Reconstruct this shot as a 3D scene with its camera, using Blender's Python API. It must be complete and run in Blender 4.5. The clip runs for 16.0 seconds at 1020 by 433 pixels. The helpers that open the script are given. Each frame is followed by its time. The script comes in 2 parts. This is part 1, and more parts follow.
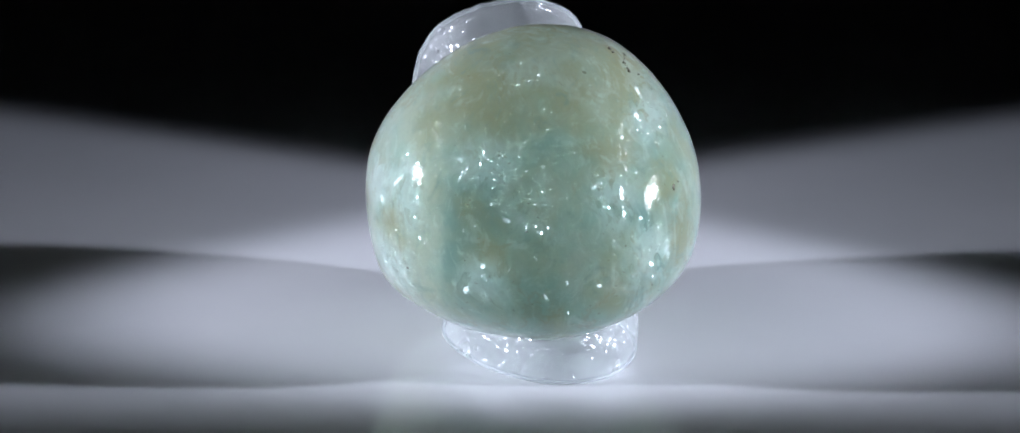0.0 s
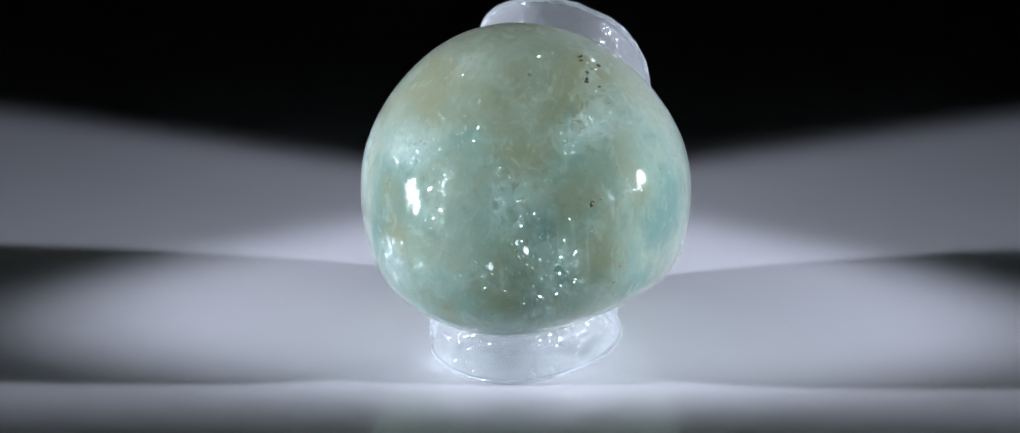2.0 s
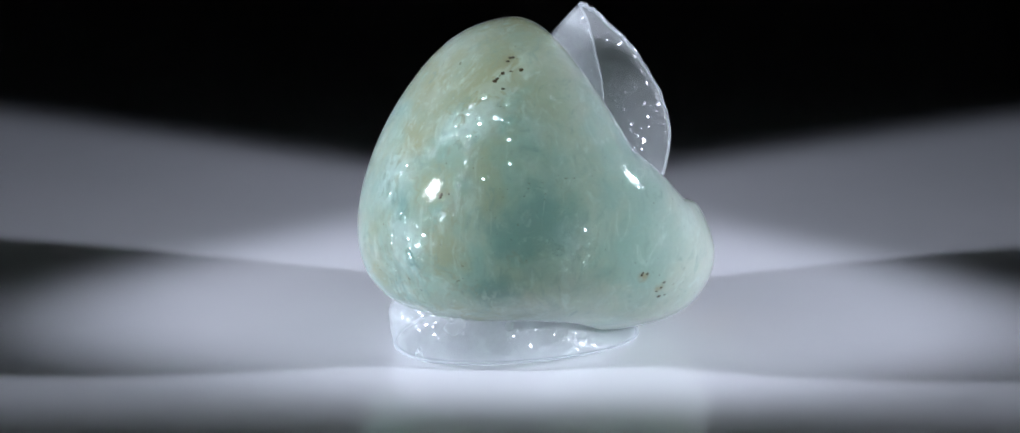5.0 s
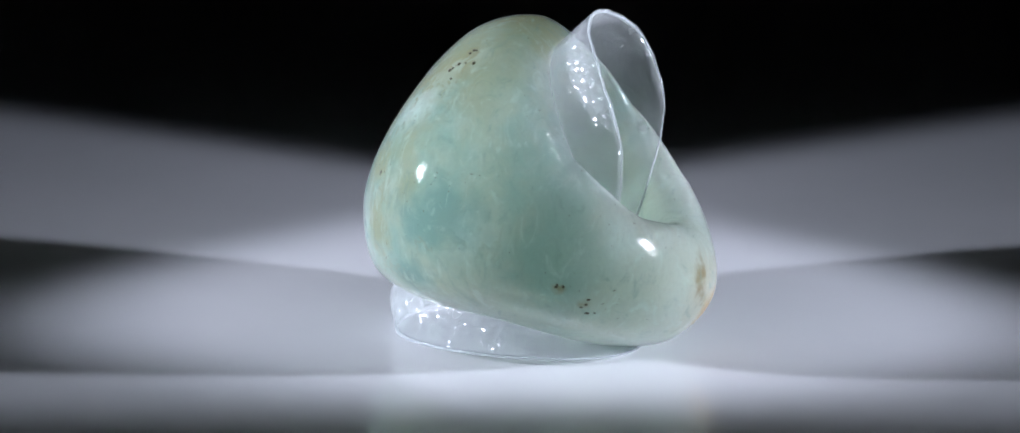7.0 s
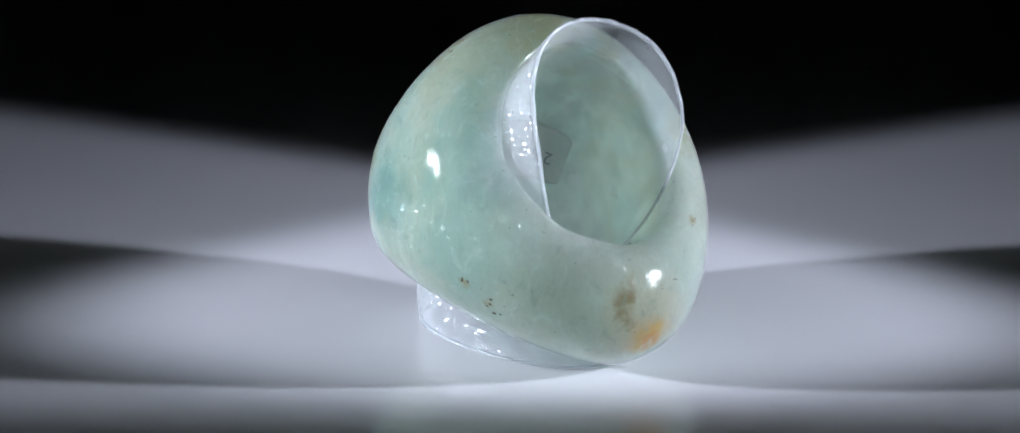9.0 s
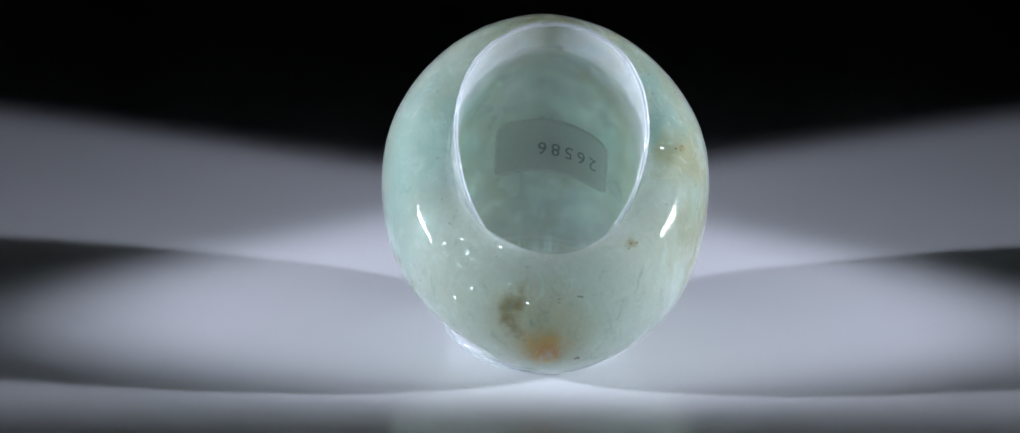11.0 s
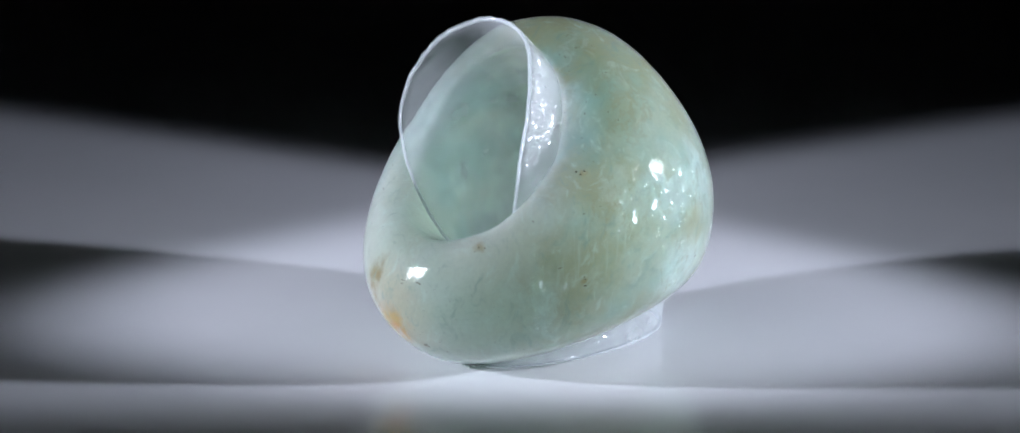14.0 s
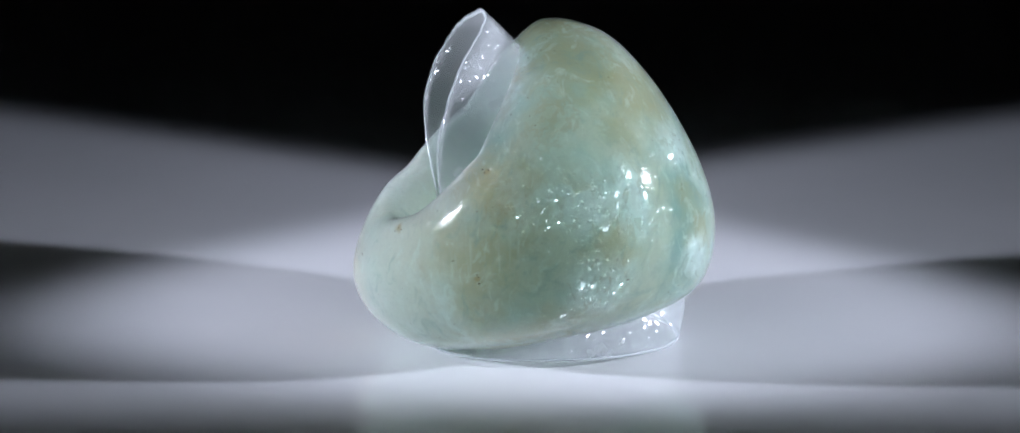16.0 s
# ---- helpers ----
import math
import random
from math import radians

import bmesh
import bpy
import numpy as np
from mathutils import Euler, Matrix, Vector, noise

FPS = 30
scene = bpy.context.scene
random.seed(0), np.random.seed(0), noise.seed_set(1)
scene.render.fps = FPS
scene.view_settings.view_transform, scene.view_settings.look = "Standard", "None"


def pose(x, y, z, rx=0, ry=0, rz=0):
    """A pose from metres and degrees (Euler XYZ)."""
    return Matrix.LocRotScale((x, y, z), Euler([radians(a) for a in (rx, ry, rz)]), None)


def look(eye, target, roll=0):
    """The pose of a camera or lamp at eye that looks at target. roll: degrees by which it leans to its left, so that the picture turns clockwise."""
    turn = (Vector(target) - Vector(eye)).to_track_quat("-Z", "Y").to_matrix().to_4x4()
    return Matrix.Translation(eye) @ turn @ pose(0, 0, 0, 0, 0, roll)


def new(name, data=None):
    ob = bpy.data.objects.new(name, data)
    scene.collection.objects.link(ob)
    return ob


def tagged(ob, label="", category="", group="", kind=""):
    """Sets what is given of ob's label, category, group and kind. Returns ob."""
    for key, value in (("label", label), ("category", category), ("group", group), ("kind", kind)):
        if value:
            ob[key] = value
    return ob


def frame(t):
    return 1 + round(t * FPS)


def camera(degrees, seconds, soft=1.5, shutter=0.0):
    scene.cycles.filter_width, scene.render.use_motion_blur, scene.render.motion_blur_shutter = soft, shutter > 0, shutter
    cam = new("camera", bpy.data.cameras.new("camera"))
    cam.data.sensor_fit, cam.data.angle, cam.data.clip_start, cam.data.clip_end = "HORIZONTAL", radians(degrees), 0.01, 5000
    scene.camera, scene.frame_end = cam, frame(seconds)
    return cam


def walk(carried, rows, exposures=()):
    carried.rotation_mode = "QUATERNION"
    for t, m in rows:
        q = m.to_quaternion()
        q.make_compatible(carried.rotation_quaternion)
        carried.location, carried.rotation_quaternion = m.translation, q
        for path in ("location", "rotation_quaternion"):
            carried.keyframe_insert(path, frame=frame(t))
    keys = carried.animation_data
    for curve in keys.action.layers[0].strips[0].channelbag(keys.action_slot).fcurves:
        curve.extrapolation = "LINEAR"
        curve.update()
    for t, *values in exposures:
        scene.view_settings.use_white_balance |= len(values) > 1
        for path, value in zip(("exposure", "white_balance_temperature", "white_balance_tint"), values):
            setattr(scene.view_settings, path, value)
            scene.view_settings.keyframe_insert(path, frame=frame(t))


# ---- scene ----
cam = camera(20.01, 16.0, soft=1.6)
EYE, PITCH, ROLL = (-0.00239, -0.250, 0.0883), 16.97, 0.48
VIEW = (EYE[0], EYE[1] + math.cos(radians(PITCH)), EYE[2] - math.sin(radians(PITCH)))
walk(cam, [(0, look(EYE, VIEW, ROLL)), (16, look(EYE, VIEW, ROLL))])
scene.view_settings.exposure = 0.0

MM = 0.001

# ---- light: a dark room, one focused lamp on either side of the table ----
world = bpy.data.worlds.new("dark_room")
scene.world = world
world.use_nodes = True
world.node_tree.nodes["Background"].inputs[0].default_value = (0.6, 0.75, 1.0, 1)
world.node_tree.nodes["Background"].inputs[1].default_value = 0.0005

# (place of the lamp, degrees its beam points down, degrees it is turned towards the back, watts, width of the beam)
LAMPS = [((-170, -28, 54), 10.2, 13.5, 2.15, 25.8), ((170, -26, 55), 11.8, 167.3, 2.05, 24.4)]


def beam_aim(at, down, turn):
    d, a = radians(down), radians(turn)
    return Vector(at) * MM + Vector((math.cos(d) * math.cos(a), math.cos(d) * math.sin(a), -math.sin(d)))


def spot(at, aim, watts, width):
    data = bpy.data.lights.new("lamp_beam", "SPOT")
    data.energy, data.color = watts, (0.77, 0.82, 1.0)
    data.spot_size, data.spot_blend, data.shadow_soft_size = radians(width), 0.34, 4.5 * MM
    ob = new("lamp_beam", data)
    ob.matrix_world = look(Vector(at) * MM, aim)
    return ob


for at, down, turn, watts, width in LAMPS:
    spot(at, beam_aim(at, down, turn), watts, width)


# ---- materials ----
class Nodes:
    """Short-hand for a node material."""

    def __init__(self, name):
        self.mat = bpy.data.materials.new(name)
        self.mat.use_nodes = True
        self.tree = self.mat.node_tree
        self.bsdf = self.tree.nodes["Principled BSDF"]
        self.out = self.tree.nodes["Material Output"]

    def put(self, socket, v):
        if isinstance(v, bpy.types.NodeSocket):
            self.tree.links.new(v, socket)
        else:
            socket.default_value = v

    def add(self, kind, links=None):
        n = self.tree.nodes.new(kind)
        for k, v in (links or {}).items():
            self.put(n.inputs[k], v)
        return n

    def math(self, op, a, b=0.0):
        n = self.add("ShaderNodeMath", {0: a, 1: b})
        n.operation = op
        return n.outputs[0]

    def vec(self, op, a, b=(0, 0, 0)):
        n = self.add("ShaderNodeVectorMath", {0: a, 1: b})
        n.operation = op
        return n.outputs["Value" if op in ("LENGTH", "DISTANCE", "DOT_PRODUCT") else "Vector"]

    def noise(self, p, scale, detail=4.0, rough=0.55, warp=0.0):
        n = self.add("ShaderNodeTexNoise", {"Vector": p, "Scale": scale, "Detail": detail, "Roughness": rough, "Distortion": warp})
        return n.outputs[0]

    def ramp(self, v, lo, hi, a=0.0, b=1.0):
        n = self.add("ShaderNodeMapRange", {0: v, 1: lo, 2: hi, 3: a, 4: b})
        n.interpolation_type = "SMOOTHSTEP"
        return n.outputs[0]

    def mix(self, f, a, b):
        n = self.tree.nodes.new("ShaderNodeMix")
        n.data_type = "RGBA"
        self.put(n.inputs[0], f), self.put(n.inputs[6], a), self.put(n.inputs[7], b)
        return n.outputs[2]

    def shaders(self, f, a, b):
        n = self.tree.nodes.new("ShaderNodeMixShader")
        self.put(n.inputs[0], f), self.put(n.inputs[1], a), self.put(n.inputs[2], b)
        return n.outputs[0]

    def bump(self, height, strength, distance):
        return self.add("ShaderNodeBump", {"Height": height, "Strength": strength, "Distance": distance}).outputs[0]

    def millimetres(self):
        c = self.add("ShaderNodeTexCoord").outputs["Object"]
        return self.vec("MULTIPLY", c, (1000, 1000, 1000))


def stone_material():
    m = Nodes("milky_green_stone")
    p = m.millimetres()
    swirl = m.add("ShaderNodeTexNoise", {"Vector": p, "Scale": 0.12, "Detail": 3.0}).outputs["Color"]
    warp = m.vec("ADD", p, m.vec("MULTIPLY", swirl, (5, 5, 5)))
    cloud = m.noise(warp, 0.09, 5.0, 0.6)
    fine = m.noise(warp, 0.38, 8.0, 0.64)
    wisp = m.noise(m.vec("MULTIPLY", warp, (1.0, 1.0, 0.7)), 0.15, 5.0, 0.55)
    fibre = m.noise(m.vec("MULTIPLY", p, (1.0, 1.0, 0.07)), 1.5, 4.0, 0.6)
    shards = m.add("ShaderNodeTexVoronoi", {"Vector": m.vec("MULTIPLY", warp, (1.0, 1.0, 0.6)), "Scale": 0.9, "Detail": 2.0, "Roughness": 0.6})
    shard = m.add("ShaderNodeSeparateColor", {0: shards.outputs["Color"]}).outputs[0]
    sep = m.add("ShaderNodeSeparateXYZ", {0: p}).outputs
    def blot(at, radius, soft, colour, amount, col):
        d = m.vec("DISTANCE", m.vec("ADD", p, m.vec("MULTIPLY", m.add("ShaderNodeTexNoise", {"Vector": p, "Scale": 1.1 / radius ** 0.5, "Detail": 4.0}).outputs["Color"], (soft, soft, soft))), tuple(c + soft / 2 for c in at))
        return m.mix(m.math("MULTIPLY", m.ramp(d, radius, radius * 0.25), amount), col, colour)

    def near(at, radius):
        return m.ramp(m.vec("DISTANCE", warp, tuple(c + 2.5 for c in at)), radius, radius * 0.3)

    # pale grey-green body with deeper teal clouds; the band at the front is milkier and calm, the back and one flank busy
    busy = m.ramp(m.math("ADD", m.math("MULTIPLY", sep[0], 0.55), sep[1]), -9.0, 3.0, 0.15, 1.0)
    col = m.mix(m.ramp(cloud, 0.38, 0.62), (0.340, 0.405, 0.310, 1), (0.225, 0.365, 0.315, 1))
    col = m.mix(m.ramp(fine, 0.50, 0.74, 0.0, 0.40), col, (0.36, 0.455, 0.395, 1))
    col = m.mix(m.math("MULTIPLY", m.ramp(fine, 0.34, 0.46, 0.5, 0.0), busy), col, (0.165, 0.265, 0.235, 1))
    col = m.mix(m.ramp(sep[1], -2.0, -14.0, 0.0, 0.65), col, (0.44, 0.485, 0.415, 1))
    # deep teal hollows
    for at, radius in TEAL:
        col = blot(at, radius, radius * 1.3, (0.105, 0.225, 0.205, 1), 0.75, col)
    # olive and ochre stain in clouds, wisps and thin veins
    ochre = m.math("MULTIPLY", m.ramp(wisp, 0.38, 0.62), m.ramp(m.noise(p, 0.075, 3.0), 0.36, 0.54))
    col = m.mix(m.math("MULTIPLY", ochre, m.math("MULTIPLY", busy, 0.70)), col, (0.275, 0.268, 0.140, 1))
    for at, radius in OLIVE:
        col = blot(at, radius, radius * 1.4, (0.280, 0.262, 0.130, 1), 0.70, col)
    vein = m.ramp(m.math("ABSOLUTE", m.math("SUBTRACT", m.noise(warp, 0.16, 6.0, 0.6), 0.5)), 0.028, 0.006)
    vein = m.math("MULTIPLY", m.math("MULTIPLY", vein, busy), m.ramp(m.noise(p, 0.11, 2.0), 0.46, 0.60))
    col = m.mix(m.math("MULTIPLY", vein, 0.28), col, (0.25, 0.18, 0.06, 1))
    # frosty fractures: clusters of pale angular shards, fine growth lines along the stone
    broken = m.ramp(m.noise(warp, 0.13, 3.0, 0.55), 0.52, 0.64, 0.0, 0.5)
    for at, radius in SHARDS:
        broken = m.math("MAXIMUM", broken, near(at, radius))
    broken = m.math("MULTIPLY", broken, m.math("MAXIMUM", busy, 0.35))
    frost = m.math("MULTIPLY", m.ramp(shard, 0.40, 0.90), broken)
    col = m.mix(m.math("MULTIPLY", frost, 0.48), col, (0.52, 0.69, 0.65, 1))
    dents = m.math("MULTIPLY", m.ramp(shard, 0.30, 0.10), broken)
    col = m.mix(m.math("MULTIPLY", dents, 0.55), col, (0.12, 0.215, 0.19, 1))
    streak = m.math("MULTIPLY", m.ramp(fibre, 0.54, 0.66), m.math("MAXIMUM", near((-9.7, 11.3, 15.5), 6.5), m.ramp(m.noise(p, 0.13, 2.0), 0.54, 0.66)))
    col = m.mix(m.math("MULTIPLY", m.math("MULTIPLY", streak, busy), 0.6), col, (0.44, 0.54, 0.47, 1))
    # rust stain on the outside of the band and brown haloes round the specks
    col = blot((-1.2, -16.3, 6.5), 6.5, 3.0, (0.44, 0.37, 0.24, 1), 0.6, col)
    col = blot((-1.0, -16.2, 4.6), 3.1, 2.6, (0.46, 0.24, 0.03, 1), 0.95, col)
    col = blot((-0.4, -16.4, 4.0), 1.9, 1.8, (0.46, 0.15, 0.006, 1), 1.0, col)
    for at, radius in (((-3.9, -16.6, 9.3), 1.9), ((-4.0, -16.5, 7.4), 1.5), ((-3.0, -16.8, 11.0), 1.7), ((-3.4, -16.8, 6.2), 1.3)):
        col = blot(at, radius, radius * 1.5, (0.20, 0.125, 0.03, 1), 0.9, col)
    for at, radius in SPECKS:
        col = blot(at, radius * 1.9, radius * 2.2, (0.24, 0.165, 0.04, 1), 0.75, col)
    # feathery clouds all through the stone
    feather = m.noise(m.vec("MULTIPLY", warp, (1.0, 1.0, 0.55)), 0.55, 9.0, 0.68, 1.2)
    col = m.mix(m.ramp(feather, 0.52, 0.70, 0.0, 0.5), col, (0.46, 0.58, 0.515, 1))
    col = m.mix(m.ramp(feather, 0.46, 0.30, 0.0, 0.55), col, (0.155, 0.25, 0.215, 1))
    # fine grain, short dark nicks and pinpoints
    col = m.mix(m.ramp(m.noise(p, 2.4, 5.0, 0.7), 0.42, 0.66, 0.0, 0.12), col, (0.16, 0.23, 0.19, 1))
    nick = m.math("MULTIPLY", m.ramp(m.noise(m.vec("MULTIPLY", warp, (1.0, 1.0, 2.2)), 1.5, 3.0, 0.5), 0.69, 0.73), m.ramp(m.noise(p, 0.2, 2.0), 0.50, 0.58))
    col = m.mix(m.math("MULTIPLY", nick, 0.9), col, (0.10, 0.10, 0.05, 1))
    speck = m.math("MULTIPLY", m.ramp(m.noise(p, 2.6, 1.0, 0.5), 0.76, 0.80), m.ramp(cloud, 0.44, 0.54))
    col = m.mix(m.math("MULTIPLY", speck, 0.85), col, (0.08, 0.085, 0.05, 1))
    b = m.bsdf
    m.put(b.inputs["Base Color"], m.vec("MULTIPLY", col, (1.17, 1.19, 1.16)))
    m.put(b.inputs["Subsurface Weight"], 0.88)
    m.put(b.inputs["Subsurface Radius"], (0.9, 1.0, 0.97))
    m.put(b.inputs["Subsurface Scale"], 36.0 * MM)
    m.put(b.inputs["Specular IOR Level"], 0.0)
    m.put(b.inputs["Roughness"], 0.6)
    # healed fractures under the polish: small tilted mirrors that flash as the stone turns
    normal = m.add("ShaderNodeNewGeometry").outputs["Normal"]
    def flakes(scale, spread, rough, amount):
        cells = m.add("ShaderNodeTexVoronoi", {"Vector": m.vec("MULTIPLY", warp, (1.0, 1.0, 0.7)), "Scale": scale})
        tilt = m.vec("MULTIPLY", m.vec("SUBTRACT", cells.outputs["Color"], (0.5, 0.5, 0.5)), (spread, spread, spread))
        return m.add("ShaderNodeBsdfAnisotropic", {"Color": m.mix(amount, (0, 0, 0, 1), (0.80, 0.95, 0.92, 1)), "Roughness": rough, "Normal": m.vec("NORMALIZE", m.vec("ADD", normal, tilt))}).outputs[0]
    veil = m.math("MULTIPLY", broken, m.ramp(m.noise(p, 0.7, 4.0), 0.44, 0.60))
    dust = m.math("MULTIPLY", m.math("MAXIMUM", m.math("MULTIPLY", broken, 1.4), m.math("MULTIPLY", busy, 0.14)), m.ramp(m.noise(p, 1.7, 3.0), 0.53, 0.62))
    stone = m.add("ShaderNodeAddShader", {0: b.outputs[0], 1: flakes(2.3, 1.7, 0.28, m.math("MULTIPLY", veil, 0.22))}).outputs[0]
    stone = m.add("ShaderNodeAddShader", {0: stone, 1: flakes(10.0, 1.9, 0.19, m.math("MULTIPLY", dust, 0.75))}).outputs[0]
    # light passes through the body: part of it straight on, part of it scattered
    through_it = m.add("ShaderNodeBsdfRefraction", {"Color": m.mix(0.35, (0.90, 0.96, 0.91, 1), col), "Roughness": 0.18, "IOR": 1.45}).outputs[0]
    scattered = m.add("ShaderNodeBsdfTranslucent", {"Color": m.mix(0.66, (0.97, 1.0, 0.95, 1), m.vec("MULTIPLY", col, (2.1, 2.15, 2.1)))}).outputs[0]
    body = m.shaders(0.55, stone, m.shaders(0.78, through_it, scattered))
    # the polish
    skin = m.bump(m.noise(p, 1.2, 4.0), 0.025, 0.25 * MM)
    polish = m.add("ShaderNodeBsdfAnisotropic", {"Color": (1, 1, 1, 1), "Roughness": 0.055, "Normal": skin}).outputs[0]
    m.put(m.out.inputs[0], m.shaders(m.add("ShaderNodeFresnel", {"IOR": 1.6}).outputs[0], body, polish))
    return m.mat


def sleeve_material(name, clear_share, tint):
    m = Nodes(name)
    p = m.millimetres()
    b = m.bsdf
    m.put(b.inputs["Base Color"], tint)
    m.put(b.inputs["Roughness"], 0.35)
    m.put(b.inputs["Normal"], m.bump(m.noise(p, 2.0, 3.0, 0.55), 0.6, 0.1 * MM))
    thin = m.add("ShaderNodeBsdfTranslucent", {"Color": (0.80, 0.82, 0.82, 1)})
    clear = m.add("ShaderNodeBsdfTransparent", {"Color": (0.95, 0.965, 0.97, 1)})
    body = m.shaders(0.5, b.outputs[0], thin.outputs[0])
    cloudy = m.ramp(m.noise(p, 0.35, 4.0), 0.3, 0.7, clear_share - 0.05, clear_share + 0.05)
    sheet = m.shaders(cloudy, body, clear.outputs[0])
    # orange-peel skin that glitters where the lamps strike it
    normal = m.add("ShaderNodeNewGeometry").outputs["Normal"]
    cells = m.add("ShaderNodeTexVoronoi", {"Vector": m.vec("ADD", p, m.vec("MULTIPLY", m.add("ShaderNodeTexNoise", {"Vector": p, "Scale": 2.0}).outputs["Color"], (0.4, 0.4, 0.4))), "Scale": 5.0})
    tilt = m.vec("MULTIPLY", m.vec("SUBTRACT", cells.outputs["Color"], (0.5, 0.5, 0.5)), (0.85, 0.85, 0.85))
    gloss = m.add("ShaderNodeBsdfAnisotropic", {"Color": (0.06, 0.06, 0.062, 1), "Roughness": 0.17, "Normal": m.vec("NORMALIZE", m.vec("ADD", normal, tilt))})
    m.put(m.out.inputs[0], m.add("ShaderNodeAddShader", {0: sheet, 1: gloss.outputs[0]}).outputs[0])
    return m.mat


def acrylic_material():
    m = Nodes("white_acrylic")
    p = m.millimetres()
    b = m.bsdf
    m.put(b.inputs["Base Color"], m.mix(m.ramp(m.noise(p, 0.02, 4.0), 0.3, 0.7), (0.74, 0.75, 0.77, 1), (0.80, 0.80, 0.82, 1)))
    m.put(b.inputs["Roughness"], m.ramp(m.noise(p, 0.06, 5.0), 0.3, 0.7, 0.05, 0.10))
    m.put(b.inputs["Normal"], m.bump(m.noise(p, 0.15, 2.0), 0.02, 0.2 * MM))
    return m.mat


def plain_material(name, colour, rough, grain=1.0, metal=0.0):
    m = Nodes(name)
    p = m.millimetres()
    n = m.noise(p, grain, 5.0)
    dark = tuple(c * 0.85 for c in colour)
    m.put(m.bsdf.inputs["Base Color"], m.mix(n, (*dark, 1), (*colour, 1)))
    m.put(m.bsdf.inputs["Roughness"], rough)
    m.put(m.bsdf.inputs["Metallic"], metal)
    m.put(m.bsdf.inputs["Normal"], m.bump(n, 0.1, 0.1 * MM))
    return m.mat


def paper_material():
    """Thin paper that lets light through."""
    m = Nodes("label_paper")
    p = m.millimetres()
    white = m.mix(m.noise(p, 2.0, 5.0), (0.78, 0.78, 0.75, 1), (0.86, 0.86, 0.84, 1))
    m.put(m.bsdf.inputs["Base Color"], white)
    m.put(m.bsdf.inputs["Roughness"], 0.6)
    thin = m.add("ShaderNodeBsdfTranslucent", {"Color": white})
    m.put(m.out.inputs[0], m.shaders(0.62, m.shaders(0.5, m.bsdf.outputs[0], thin.outputs[0]), m.add("ShaderNodeBsdfTransparent").outputs[0]))
    return m.mat


def glow_material(name, colour, strength):
    m = Nodes(name)
    m.put(m.bsdf.inputs["Base Color"], (0.8, 0.8, 0.8, 1))
    m.put(m.bsdf.inputs["Emission Color"], (*colour, 1))
    m.put(m.bsdf.inputs["Emission Strength"], strength)
    return m.mat


# dark specks in the stone: place and size in millimetres
SPECKS = [((-5.0, 4.5, 27.7), 0.55), ((-6.0, 4.4, 26.9), 0.5), ((-6.0, 5.6, 25.7), 0.6), ((-12.4, -5.1, 9.7), 0.45),
          ((-12.1, -7.2, 8.0), 0.5), ((-11.9, -7.7, 7.2), 0.4), ((-8.7, 12.4, 17.9), 0.45), 
          ((2.0, -15.3, 3.5), 0.35), ((6.9, -13.2, 13.6), 0.4), ((13.6, -6.9, 10.6), 0.3), ((12.1, -5.9, 19.8), 0.35)]
# clouds in the stone: place and size in millimetres
TEAL = [((-13.3, 5.0, 15.3), 5.5), ((-11.3, 8.4, 8.8), 3.0), ((10.6, 11.6, 11.0), 4.5), ((10.3, 12.1, 16.5), 4.5), ((-4.5, 14.5, 15.7), 2.2),
        ((11.0, -5.3, 21.6), 3.5), ((-4.1, 14.9, 10.1), 4.0)]
OLIVE = [((6.5, 7.6, 26.3), 6.5), ((-2.3, 12.5, 21.0), 3.2), ((-9.0, 12.3, 12.6), 3.4), ((15.1, 4.5, 13.7), 3.2), ((-7.8, 12.1, 18.1), 2.6), ((0.5, 8.9, 26.2), 4.5),
         ((13.9, -4.9, 18.9), 5.0), ((13.6, -6.7, 12.0), 6.0), ((8.0, 1.8, 28.0), 6.0), ((-6.3, 6.7, 26.3), 4.5), ((11.4, -6.6, 19.0), 3.5), ((0.5, 1.0, 30.5), 7.0)]
SHARDS = [((14.6, 4.0, 10.1), 4.6), ((15.4, 1.6, 17.4), 4.0), ((14.4, 6.1, 17.7), 4.4), ((-7.2, 9.3, 23.3), 4.0), ((8.0, 11.0, 20.8), 3.6), ((-13.8, 1.6, 13.7), 3.6),
          ((-2.3, 14.3, 17.3), 3.6), ((-5.4, 14.5, 13.1), 3.8), ((9.0, 13.0, 11.0), 3.2), ((-11.1, -9.9, 13.7), 3.0)]
STONE, ACRYLIC = stone_material(), acrylic_material()
PLASTIC = sleeve_material("frosted_plastic", 0.74, (0.74, 0.76, 0.765, 1))
CUT_EDGE = sleeve_material("cut_plastic", 0.62, (0.80, 0.84, 0.86, 1))
BLACK = plain_material("black_cloth", (0.003, 0.003, 0.0034), 1.0, 0.5)
PAPER = paper_material()
INK = plain_material("label_ink", (0.12, 0.12, 0.13), 0.6, 2.0)
GRAIN = plain_material("brown_mineral", (0.06, 0.045, 0.015), 0.35, 3.0)
BAFFLE = plain_material("matt_black_metal", (0.01, 0.01, 0.01), 0.9, 0.3)
CASING = plain_material("lamp_casing", (0.03, 0.03, 0.032), 0.4, 0.3)
LENS = glow_material("lens_glow", (0.86, 0.93, 1.0), 26.0)
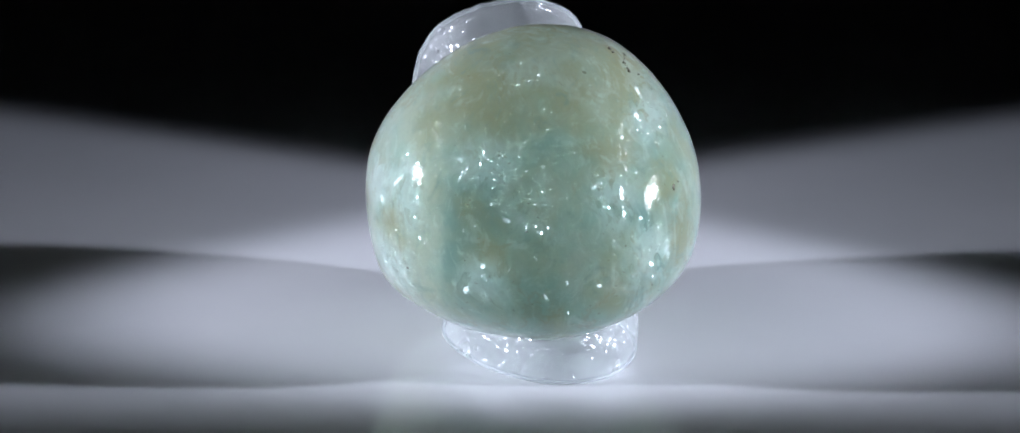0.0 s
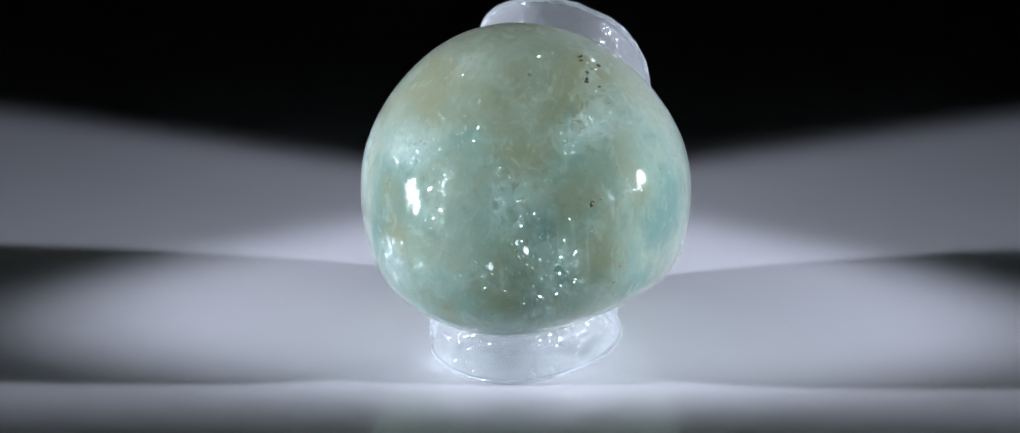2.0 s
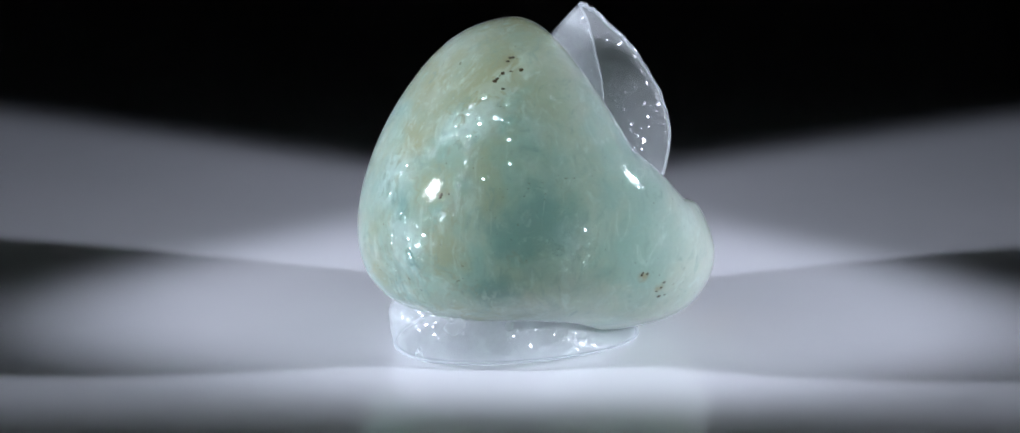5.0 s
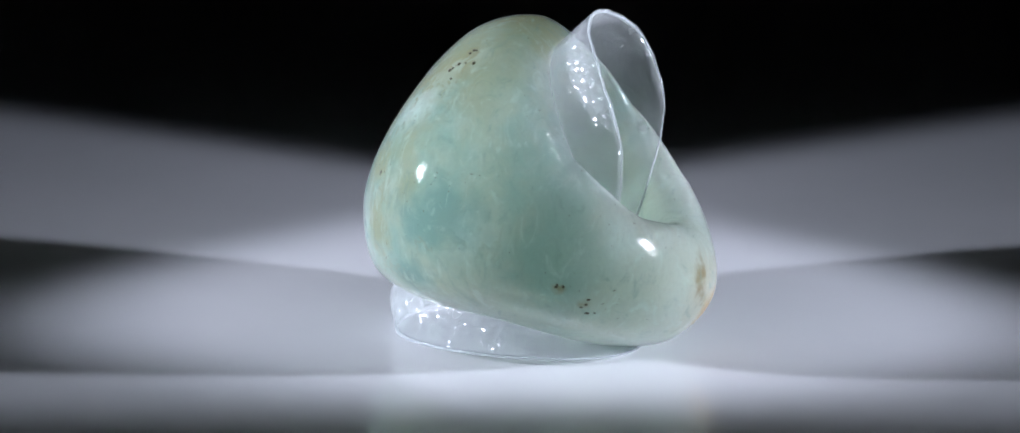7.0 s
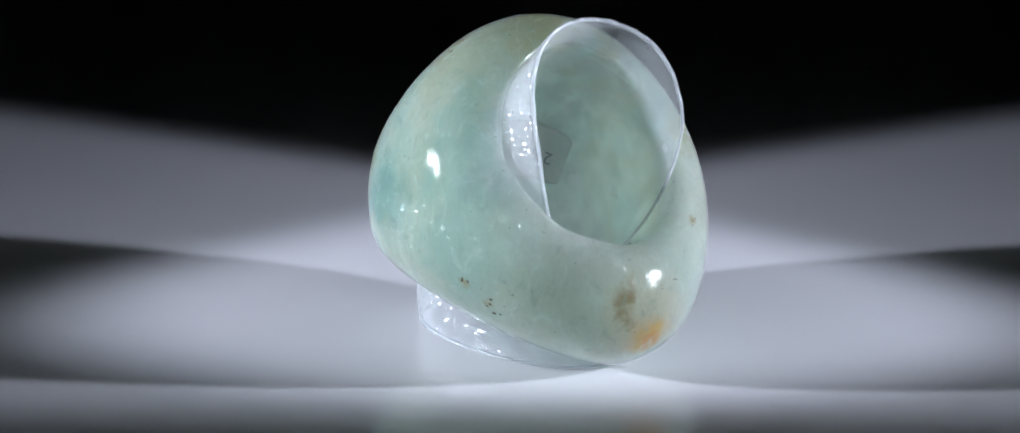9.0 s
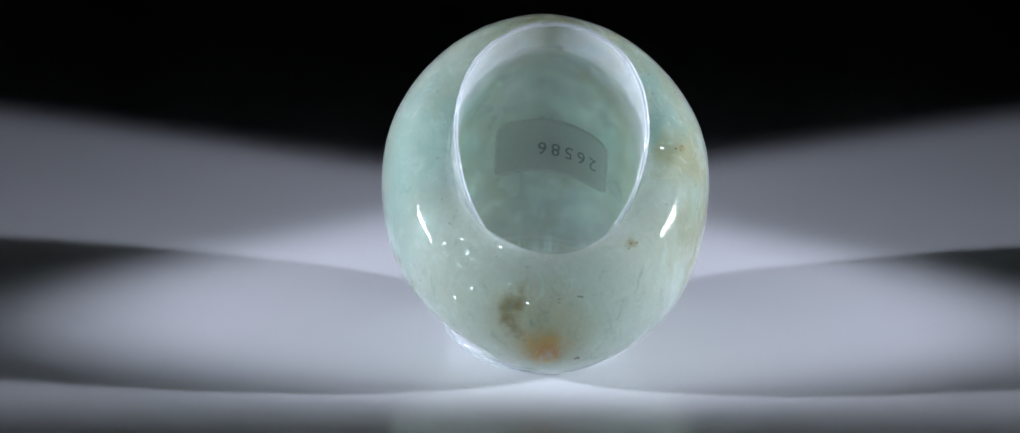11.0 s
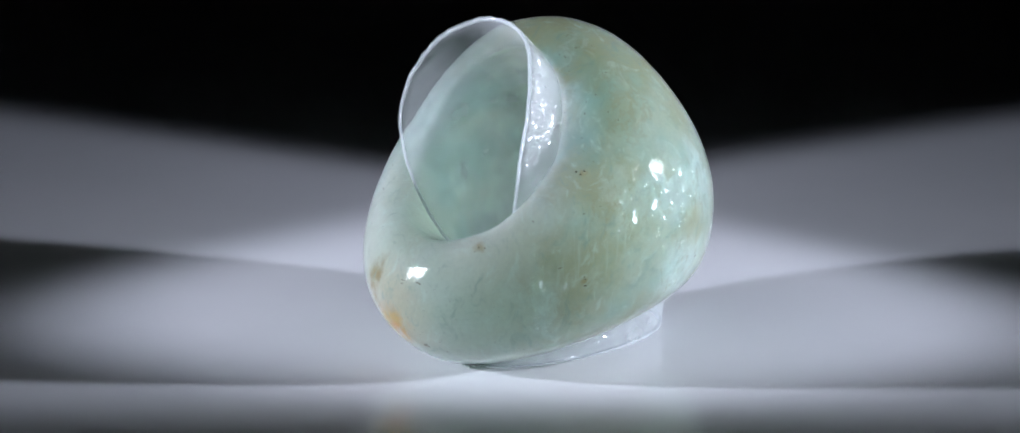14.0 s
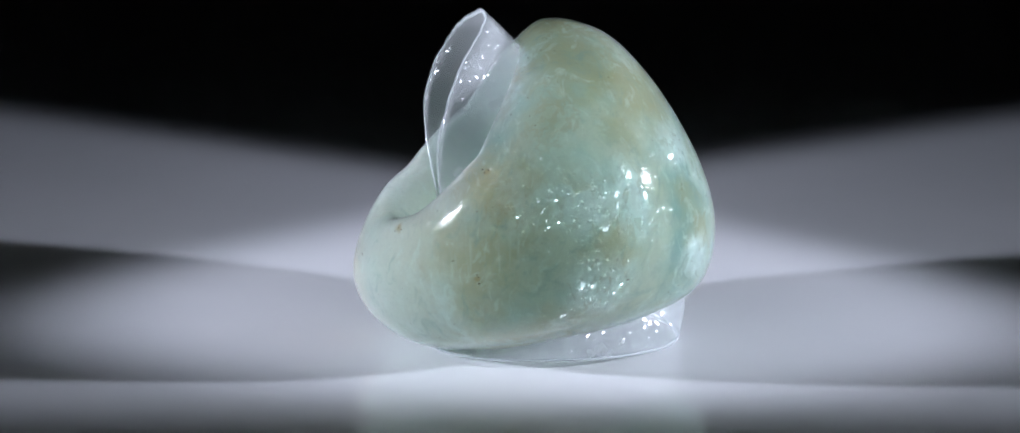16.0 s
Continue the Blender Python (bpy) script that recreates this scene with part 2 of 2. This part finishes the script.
LED = glow_material("led_glow", (0.86, 0.93, 1.0), 14.0)


# ---- mesh helpers ----
def mesh_object(name, verts, faces, material, parent=None, label="", smooth=True):
    me = bpy.data.meshes.new(name)
    me.from_pydata([tuple(v) for v in verts], [], [tuple(f) for f in faces])
    me.update()
    if smooth:
        me.polygons.foreach_set("use_smooth", [True] * len(me.polygons))
    me.materials.append(material)
    ob = new(name, me)
    ob.parent = parent
    return tagged(ob, label)


def part(name, bm, material, parent=None, label="", smooth=False):
    me = bpy.data.meshes.new(name)
    bm.to_mesh(me)
    bm.free()
    if smooth:
        me.polygons.foreach_set("use_smooth", [True] * len(me.polygons))
    me.materials.append(material)
    ob = new(name, me)
    ob.parent = parent
    return tagged(ob, label)


def slab(x0, y0, z0, x1, y1, z1, bevel):
    bm = bmesh.new()
    bmesh.ops.create_cube(bm, size=1, matrix=Matrix.Translation(((x0 + x1) / 2, (y0 + y1) / 2, (z0 + z1) / 2)) @ Matrix.Diagonal((x1 - x0, y1 - y0, z1 - z0, 1)))
    if bevel:
        bmesh.ops.bevel(bm, geom=bm.edges[:], offset=bevel, segments=3, affect="EDGES", profile=0.5)
    return bm


# ---- setting ----
TABLE_Z = 0.45 * MM

table = tagged(part("tabletop", slab(-0.45, -0.42, -0.005, 0.45, 0.42, TABLE_Z, 0.0015), ACRYLIC), "glossy white acrylic tabletop lit by two crossing beams", "tabletop", kind="structure")
tagged(part("backdrop", slab(-0.9, 0.60, -0.4, 0.9, 0.62, 0.9, 0), BLACK), "black cloth backdrop behind the table", "backdrop", kind="structure")
tagged(part("wall_left", slab(-0.92, -0.7, -0.4, -0.90, 0.62, 0.9, 0), BLACK), "black side wall of the dark room", "wall", kind="structure")
tagged(part("wall_right", slab(0.90, -0.7, -0.4, 0.92, 0.62, 0.9, 0), BLACK), "black side wall of the dark room", "wall", kind="structure")
tagged(part("wall_back", slab(-0.9, -0.72, -0.4, 0.9, -0.70, 0.9, 0), BLACK), "black rear wall of the dark room", "wall", kind="structure")
tagged(part("ceiling", slab(-0.92, -0.72, 0.9, 0.92, 0.62, 0.92, 0), BLACK), "black ceiling of the dark room", "ceiling", kind="structure")
tagged(part("floor", slab(-0.92, -0.72, -0.42, 0.92, 0.62, -0.4, 0), BLACK), "black floor under the table", "floor", kind="structure")

# ---- the finger hole: a bent bore that turns about a line along x ----
BORE_Y, BORE_X, BORE_END = -14.4, 0.3, 73.8


def bore(phi):
    """Radius of the bend and the two half-widths of the bore (outwards, sideways), in mm, at an angle in degrees."""
    s = phi / BORE_END
    return 15.6 + 6.4 * s, 6.9 + 2.8 * s, 8.5


def smooth_step(x):
    x = min(1.0, max(0.0, x))
    return x * x * (3 - 2 * x)


def bore_point(phi, theta, off=0.0):
    rho, a, b = bore(phi)
    s = phi / BORE_END
    flare = 5.0 * smooth_step((0.24 - s) / 0.14) + 1.2 * max(0.0, (s - 0.85) / 0.15) ** 1.5
    inner = 4.6 * smooth_step((0.19 - s) / 0.09)
    r = rho + (a - off) * math.cos(theta) + flare * (1 + math.cos(theta)) / 2 - inner * (1 - math.cos(theta)) / 2
    f = radians(phi)
    return Vector((BORE_X + (b - off) * math.sin(theta), BORE_Y + r * math.cos(f), r * math.sin(f))) * MM


# ---- the stone ring ----
CENTRE = np.array([0.0, -1.0, 15.5])
# spherical harmonics of the pebble's support distance, in mm, degree by degree
FORM = [15.360, -1.044, 0.372, 0.596, -0.237, -0.011, 0.621, -0.313, 0.044, 0.660, 0.058, -0.008, 0.686, -0.045, 0.103, 0.080, 0.014, -0.046, 0.104, 0.043, -0.025, -0.021, -0.030, -0.032, -0.052, 0.033, -0.008, -0.188, 0.059, -0.001, 0.004, -0.110, 0.005, -0.002, 0.036, -0.003, -0.001, 0.010, 0.026, -0.104, 0.039, -0.032, 0.018, -0.050, 0.009, -0.038, 0.004, -0.029, 0.000, -0.099, -0.001, -0.032, -0.010, -0.019, 0.010, -0.036, 0.013, -0.006, -0.004, -0.041, -0.009, 0.005, 0.005, 0.004]


def harmonics(n, degree):
    """Orthonormal real harmonics of unit vectors n."""
    ct, st, az = n[:, 2], np.sqrt(np.maximum(1e-12, 1 - n[:, 2] ** 2)), np.arctan2(n[:, 1], n[:, 0])
    table_of, out = {}, []
    for m in range(degree + 1):
        table_of[m, m] = st ** m
        if m < degree:
            table_of[m + 1, m] = ct * (2 * m + 1) * table_of[m, m]
        for l in range(m + 2, degree + 1):
            table_of[l, m] = ((2 * l - 1) * ct * table_of[l - 1, m] - (l + m - 1) * table_of[l - 2, m]) / (l - m)
    for l in range(degree + 1):
        for m in range(l + 1):
            double = 1.0
            for k in range(1, 2 * m, 2):
                double *= k
            size = math.sqrt(math.factorial(l + m) / math.factorial(l - m) / (2 * l + 1) / (2 if m else 1)) / double
            q = table_of[l, m] / size
            out.append(q * np.cos(m * az))
            if m:
                out.append(q * np.sin(m * az))
    return np.array(out).T


def radial_table(rows=121, cols=240):
    """Distance from CENTRE to the pebble's skin over elevation and azimuth."""
    i = np.arange(3000) + 0.5
    z, az = 1 - 2 * i / 3000, i * math.pi * (3 - math.sqrt(5))
    n = np.stack([np.sqrt(1 - z * z) * np.cos(az), np.sqrt(1 - z * z) * np.sin(az), z], 1)
    support = np.where(n[:, 2] > 0.955, 99, harmonics(n, 7) @ np.array(FORM))
    el, lo = np.linspace(-math.pi / 2, math.pi / 2, rows), np.arange(cols) * 2 * math.pi / cols
    out = np.zeros((rows, cols))
    for r, e in enumerate(el):
        u = np.stack([math.cos(e) * np.cos(lo), math.cos(e) * np.sin(lo), np.full(cols, math.sin(e))], 1)
        d = u @ n.T
        out[r] = np.where(d > 0.05, support / np.maximum(d, 0.05), 99).min(1)
    for _ in range(22):
        out = (np.roll(out, 1, 1) + 2 * out + np.roll(out, -1, 1)) / 4
        out[1:-1] = (out[:-2] + 2 * out[1:-1] + out[2:]) / 4
        out[0], out[-1] = out[0].mean(), out[-1].mean()
    return out


def stone_field(p, skin):
    """About the signed distance, in mm, to the stone: the pebble less the bore, with soft lips."""
    v = p - CENTRE
    r = np.linalg.norm(v, axis=1) + 1e-9
    rows, cols = skin.shape
    fe = (np.arcsin(np.clip(v[:, 2] / r, -1, 1)) / math.pi + 0.5) * (rows - 1)
    fa = (np.arctan2(v[:, 1], v[:, 0]) / (2 * math.pi) % 1.0) * cols
    e0, a0 = np.minimum(fe.astype(int), rows - 2), fa.astype(int) % cols
    e1, a1, we, wa = e0 + 1, (a0 + 1) % cols, fe - e0, fa - np.floor(fa)
    rad = (skin[e0, a0] * (1 - wa) + skin[e0, a1] * wa) * (1 - we) + (skin[e1, a0] * (1 - wa) + skin[e1, a1] * wa) * we
    outer = (r - rad) * 0.95
    y, z = p[:, 1] - BORE_Y, p[:, 2]
    phi = np.clip(np.degrees(np.arctan2(z, y)), -30, 110)
    rho, a, b = bore(phi)
    q = np.sqrt(((np.hypot(y, z) - rho) / a) ** 2 + ((p[:, 0] - BORE_X) / b) ** 2)
    hole = (1.0 - q) * np.minimum(a, b)
    # the lip falls back round the upper half of the hole, a little more on one flank, so that the sleeve stands proud
    reach = np.hypot(y, z)
    edge = 68.0 + 2.6 * np.clip(p[:, 0] / 8.0, -0.5, 1) + 1.9 * np.maximum(0, 22.0 - reach) + 3.0 * np.maximum(0, 15.5 - reach) ** 2
    cut = reach * np.sin(np.radians(np.clip(phi - edge, -60, 60)))
    soft = np.maximum(2.4 - np.abs(outer - cut), 0) / 2.4
    outer = np.maximum(outer, cut) + soft * soft * 0.6
    k = 0.5 + 1.7 * np.clip((-4.0 - p[:, 1]) / 6.0, 0, 1)
    soft = np.maximum(k - np.abs(outer - hole), 0) / k
    f = np.maximum(outer, hole) + soft * soft * k / 4
    for at, size in (((-3.6, -17.6, 8.5), 1.3), ((-2.3, -17.9, 10.6), 0.9)):
        pit = size - np.linalg.norm((p - np.array(at)) / np.array((0.8, 1.0, 1.5)), axis=1)
        soft = np.maximum(0.6 - np.abs(f - pit), 0) / 0.6
        f = np.maximum(f, pit) + soft * soft * 0.15
    return f


def stone_mesh():
    """Surface net of the field on a grid."""
    step, skin = 0.36, radial_table()
    axes = [np.arange(lo, hi, step) for lo, hi in ((-18, 18), (-21, 19), (-1.5, 33))]
    grid = np.stack(np.meshgrid(*axes, indexing="ij"), -1)
    shape = grid.shape[:3]
    f = stone_field(grid.reshape(-1, 3), skin).reshape(shape)
    s = f < 0
    cell = tuple(n - 1 for n in shape)
    total, count = np.zeros((*cell, 3)), np.zeros(cell)
    corners = [(i, j, k) for i in (0, 1) for j in (0, 1) for k in (0, 1)]
    view = lambda a, c: a[c[0]:c[0] + cell[0], c[1]:c[1] + cell[1], c[2]:c[2] + cell[2]]
    for c in corners:
        for ax in range(3):
            if c[ax]:
                continue
            d = list(c)
            d[ax] = 1
            fa, fb = view(f, c), view(f, d)
            cross = (fa < 0) != (fb < 0)
            t = np.where(cross, fa / np.where(cross, fa - fb, 1), 0)
            at = np.stack([np.full(cell, float(x)) for x in c], -1)
            at[..., ax] += t
            total += np.where(cross[..., None], at, 0)
            count += cross
    used = count > 0
    index = np.full(cell, -1)
    index[used] = np.arange(used.sum())
    where = np.argwhere(used)
    verts = np.array([a[0] for a in axes]) + (where + total[used] / count[used][:, None]) * step
    faces = []
    for ax in range(3):
        u, w = [(1, 2), (2, 0), (0, 1)][ax]
        lo = [slice(None)] * 3
        hi = [slice(None)] * 3
        lo[ax], hi[ax] = slice(0, -1), slice(1, None)
        cross = s[tuple(lo)] != s[tuple(hi)]
        for e in np.argwhere(cross):
            if e[u] == 0 or e[w] == 0 or e[u] >= shape[u] - 1 or e[w] >= shape[w] - 1:
                continue
            ids = []
            for du, dw in ((-1, -1), (0, -1), (0, 0), (-1, 0)):
                c = e.copy()
                c[u] += du
                c[w] += dw
                ids.append(int(index[tuple(c)]))
            faces.append(ids if s[tuple(e)] else ids[::-1])
    for _ in range(2):
        g = np.stack([stone_field(verts + np.eye(3)[i] * 0.05, skin) - stone_field(verts - np.eye(3)[i] * 0.05, skin) for i in range(3)], 1) / 0.1
        verts = verts - np.clip(stone_field(verts, skin), -0.3, 0.3)[:, None] * g / np.maximum((g * g).sum(1), 0.25)[:, None]
    return verts, faces


def stone_ring():
    verts, faces = stone_mesh()
    verts[:, 2] = np.maximum(verts[:, 2], 0.46)
    ob = mesh_object("stone_ring", verts * MM, faces, STONE)
    return tagged(ob, "polished milky green stone ring with ochre stains, tilted on its sleeve", "ring")


# ---- the plastic sleeve in the finger hole, with its paper label ----
SLEEVE_WALL = 0.32


def sleeve_foot(th):
    return 2.0 + 2.9 * (1 - math.cos(th))


def sleeve_end(th):
    """Angle in degrees at which the sleeve is cut off: its flanks reach furthest, its front stays down in the hole."""
    c = math.cos(th)
    ragged = 0.35 * noise.noise(Vector((3 * math.cos(th), 3 * math.sin(th), 7.0))) + 0.25 * noise.noise(Vector((11 * math.cos(th), 11 * math.sin(th), 3.0)))
    return 77.3 - 4.6 * max(0.0, c) ** 1.6 - 20.0 * max(0.0, -c) ** 2.2 + 0.6 * math.sin(th) + ragged


def sleeve_sheet(at_row, rows, cols=160):
    """A closed tube of the wall's thickness; at_row gives the angle of the bend from the turn and the share of the way."""
    verts, faces = [], []
    for off in (0.06, 0.06 + SLEEVE_WALL):
        for i in range(rows + 1):
            for j in range(cols):
                th = 2 * math.pi * j / cols
                verts.append(bore_point(at_row(th, i / rows), th, off))
    ring = (rows + 1) * cols
    for i in range(rows):
        for j in range(cols):
            k = (j + 1) % cols
            a, b, c, d = i * cols + j, i * cols + k, (i + 1) * cols + k, (i + 1) * cols + j
            faces += [(a, b, c, d), (ring + d, ring + c, ring + b, ring + a)]
    for j in range(cols):
        k, top = (j + 1) % cols, rows * cols
        faces += [(top + j, top + k, ring + top + k, ring + top + j), (k, j, ring + j, ring + k)]
    return verts, faces


def sleeve():
    body = sleeve_sheet(lambda th, u: sleeve_foot(th) + (sleeve_end(th) - sleeve_foot(th)) * u, 48)
    ob = mesh_object("plastic_sleeve", *body, PLASTIC)
    rim = sleeve_sheet(lambda th, u: sleeve_end(th) + 0.03 + 0.28 * u, 2)
    mesh_object("cut_edge", *rim, CUT_EDGE, ob, "whitish cut edge of the plastic")
    base = sleeve_sheet(lambda th, u: sleeve_foot(th) - 0.08 - 0.6 * u, 2)
    mesh_object("foot_edge", *base, CUT_EDGE, ob, "whitish cut edge of the plastic")
    return tagged(ob, "frosted clear plastic sleeve through the finger hole of the ring", "sleeve")


def label(parent):
    """A rounded paper label on the inside of the sleeve; its number stands on its head."""
    u0, u1, v0, v1, corner = -26.0, 54.0, 32.6, 45.6, 1.5
    nu, nv = 40, 14
    off = 0.06 + 0.32
    verts, faces = [], []
    for lift in (0.02, 0.10):
        for j in range(nv + 1):
            v = v0 + (v1 - v0) * j / nv
            edge = max(0.0, corner - min(v - v0, v1 - v)) / corner
            inset = 6.0 * (1 - math.sqrt(max(0.0, 1 - edge * edge)))
            for i in range(nu + 1):
                th = u0 + inset + (u1 - u0 - 2 * inset) * i / nu
                verts.append(bore_point(v, radians(th), off + lift))
    n, w = (nu + 1) * (nv + 1), nu + 1
    for j in range(nv):
        for i in range(nu):
            a = j * w + i
            faces += [(n + a, n + a + w, n + a + w + 1, n + a + 1), (a, a + 1, a + w + 1, a + w)]
    rim = [i for i in range(w)] + [j * w + nu for j in range(1, nv + 1)] + [nv * w + i for i in range(nu - 1, -1, -1)] + [j * w for j in range(nv - 1, 0, -1)]
    for a, b in zip(rim, rim[1:] + rim[:1]):
        faces.append((a, n + a, n + b, b))
    paper = mesh_object("label", verts, faces, PAPER, parent, "small white paper label")
    for digit, th in zip("26586", (42.0, 33.0, 24.0, 15.0, 6.0)):
        font = bpy.data.curves.new("digit", "FONT")
        font.body, font.size, font.align_x, font.align_y = digit, 1.0, "CENTER", "CENTER"
        font.resolution_u = 4
        holder = bpy.data.objects.new("digit", font)
        scene.collection.objects.link(holder)
        flat = bpy.data.meshes.new_from_object(holder.evaluated_get(bpy.context.evaluated_depsgraph_get()))
        bpy.data.objects.remove(holder)
        pts = [bore_point(38.6 - v.co.y * 2.0 * 2.1, radians(th - v.co.x * 2.0 * 6.6), off + 0.16) for v in flat.vertices]
        polys = [tuple(f.vertices) for f in flat.polygons]
        bpy.data.meshes.remove(flat)
        mesh_object("digit", pts, polys, INK, paper, "", smooth=False)
    return paper


def inclusions(parent):
    """Dark mineral grains let into the stone's skin."""
    skin = radial_table()
    for at, size in SPECKS:
        p = np.array([at], float)
        for _ in range(4):
            g = np.array([(stone_field(p + np.eye(3)[i] * 0.05, skin) - stone_field(p - np.eye(3)[i] * 0.05, skin))[0] for i in range(3)]) / 0.1
            g /= np.linalg.norm(g)
            p = p - stone_field(p, skin)[:, None] * g
        for _ in range(3):
            side = Vector((random.gauss(0, 0.7), random.gauss(0, 0.7), random.gauss(0, 0.7))) * size
            spot_at, n = Vector(p[0]) + side - side.dot(Vector(g)) * Vector(g), Vector(g)
            bm = bmesh.new()
            bmesh.ops.create_icosphere(bm, subdivisions=2, radius=1)
            r = size * random.uniform(0.2, 0.42)
            for v in bm.verts:
                v.co *= r * (1 + 0.6 * noise.noise(v.co * 1.7 + spot_at))
            turn = n.to_track_quat("Z", "Y").to_matrix().to_4x4()
            depth = stone_field(np.array([spot_at]), skin)[0]
            bm.transform(Matrix.Scale(MM, 4) @ Matrix.Translation(spot_at - n * depth) @ turn @ Matrix.Diagonal((1, random.uniform(0.5, 1), 0.12, 1)))
            part("inclusion", bm, GRAIN, parent, "dark brown mineral grain", smooth=True)


SCRATCH = bpy.data.meshes.new("scratch")


def led_lamp(at, down, turn):
    """A lamp head beside the table: a hooded core lens and an arc of small LED bars."""
    lamp = tagged(new("led_lamp"), "black LED lamp head with bright core lens on a stand", "lamp", "lamps beside the table")
    lamp.matrix_world = look(Vector(at) * MM, beam_aim(at, down, turn))
    bm = bmesh.new()
    bmesh.ops.create_cone(bm, cap_ends=True, segments=48, radius1=29.5 * MM, radius2=22 * MM, depth=30 * MM, matrix=Matrix.Translation((0, 0, 47 * MM)))
    bmesh.ops.bevel(bm, geom=bm.edges[:], offset=1 * MM, segments=2, affect="EDGES", profile=0.5)
    part("casing", bm, CASING, lamp)
    # the core lens in a short tube that points at the ring; the black grid is added to keep its light within a narrow
    # cone
    core = lamp.matrix_world.inverted() @ look(lamp.matrix_world @ Vector((0, 0, 24 * MM)), (0, 0, 16 * MM)) @ Matrix.Translation((0, 0, -24 * MM))
    bm = bmesh.new()
    loops = []
    for r, z in ((29.0, 33), (29.0, 2), (27.6, 2), (27.6, 31)):
        loops.append([bm.verts.new((r * MM * math.cos(a), r * MM * math.sin(a), z * MM)) for a in (2 * math.pi * k / 48 for k in range(48))])
    for lo, hi in zip(loops, loops[1:] + loops[:1]):
        for k in range(48):
            bm.faces.new((lo[k], lo[(k + 1) % 48], hi[(k + 1) % 48], hi[k]))
    bmesh.ops.recalc_face_normals(bm, faces=bm.faces[:])
    bm.transform(core)
    part("snoot", bm, CASING, lamp)
    bm = bmesh.new()
    bmesh.ops.create_cone(bm, cap_ends=True, segments=40, radius1=23 * MM, radius2=22 * MM, depth=3 * MM, matrix=core @ Matrix.Translation((0, 0, 29 * MM)))
    part("lens", bm, LENS, lamp, "glowing lamp lens")
    bm = bmesh.new()
    for k in range(-5, 6):
        half = math.sqrt(27.4 ** 2 - (5 * k) ** 2)
        for x0, y0, x1, y1 in ((5 * k - 0.1, -half, 5 * k + 0.1, half), (-half, 5 * k - 0.1, half, 5 * k + 0.1)):
            one = slab(x0 * MM, y0 * MM, (4.2 if x1 - x0 < 1 else 4.0) * MM, x1 * MM, y1 * MM, 26.6 * MM, 0)
            one.to_mesh(SCRATCH)
            one.free()
            bm.from_mesh(SCRATCH)
    bm.transform(core)
    part("grid", bm, BAFFLE, lamp, "added black grid that confines the lens light")
    bm = bmesh.new()
    edge = []
    for k in range(41):
        a = radians(-8 + 196 * k / 40)
        edge.append([bm.verts.new((r * MM * math.cos(a), 5 * MM + 1.25 * r * MM * math.sin(a), z * MM)) for r, z in ((52, 6), (75, 6), (75, 14), (52, 14))])
    for lo, hi in zip(edge, edge[1:]):
        for k in range(4):
            bm.faces.new((lo[k], hi[k], hi[(k + 1) % 4], lo[(k + 1) % 4]))
    bm.faces.new(edge[0]), bm.faces.new(edge[-1][::-1])
    bmesh.ops.recalc_face_normals(bm, faces=bm.faces[:])
    part("hood", bm, CASING, lamp)
    for r, n in ((58, 13), (69, 16)):
        for k in range(n):
            a = radians(-2 + 184 * k / (n - 1))
            at_lamp = Vector((r * MM * math.cos(a), 5 * MM + 1.25 * r * MM * math.sin(a), 2.0 * MM))
            aimed = lamp.matrix_world.inverted() @ look(lamp.matrix_world @ at_lamp, (0, 0, 17 * MM)) @ Matrix.Rotation(a + math.pi / 2, 4, "Z")
            bm = slab(-3.2 * MM, -1.0 * MM, -0.5 * MM, 3.2 * MM, 1.0 * MM, 0.5 * MM, 0)
            bm.transform(aimed)
            bar = part("led_bar", bm, LED, lamp)
            # black walls round each bar, added unseen to keep its light off the table
            shade = bmesh.new()
            for x0, y0, x1, y1 in ((-3.7, -1.6, 3.7, -1.2), (-3.7, 1.2, 3.7, 1.6), (-3.7, -1.2, -3.3, 1.2), (3.3, -1.2, 3.7, 1.2)):
                one = slab(x0 * MM, y0 * MM, -16 * MM, x1 * MM, y1 * MM, 0.5 * MM, 0)
                one.to_mesh(SCRATCH)
                one.free()
                shade.from_mesh(SCRATCH)
            shade.transform(aimed)
            part("added_baffle", shade, CASING, bar)
    bm = bmesh.new()
    bmesh.ops.create_cone(bm, cap_ends=True, segments=24, radius1=5 * MM, radius2=5 * MM, depth=(at[2] - 2) * MM, matrix=Matrix.Translation((at[0] * MM * 1.17, at[1] * MM * 1.25, (at[2] - 2) * MM / 2)))
    bm.transform(lamp.matrix_world.inverted())
    part("stand", bm, CASING, lamp)
    return lamp


ring_thing = stone_ring()
inclusions(ring_thing)
for at, down, turn, watts, width in LAMPS:
    led_lamp(at, down, turn)
sleeve_thing = sleeve()
label(sleeve_thing)


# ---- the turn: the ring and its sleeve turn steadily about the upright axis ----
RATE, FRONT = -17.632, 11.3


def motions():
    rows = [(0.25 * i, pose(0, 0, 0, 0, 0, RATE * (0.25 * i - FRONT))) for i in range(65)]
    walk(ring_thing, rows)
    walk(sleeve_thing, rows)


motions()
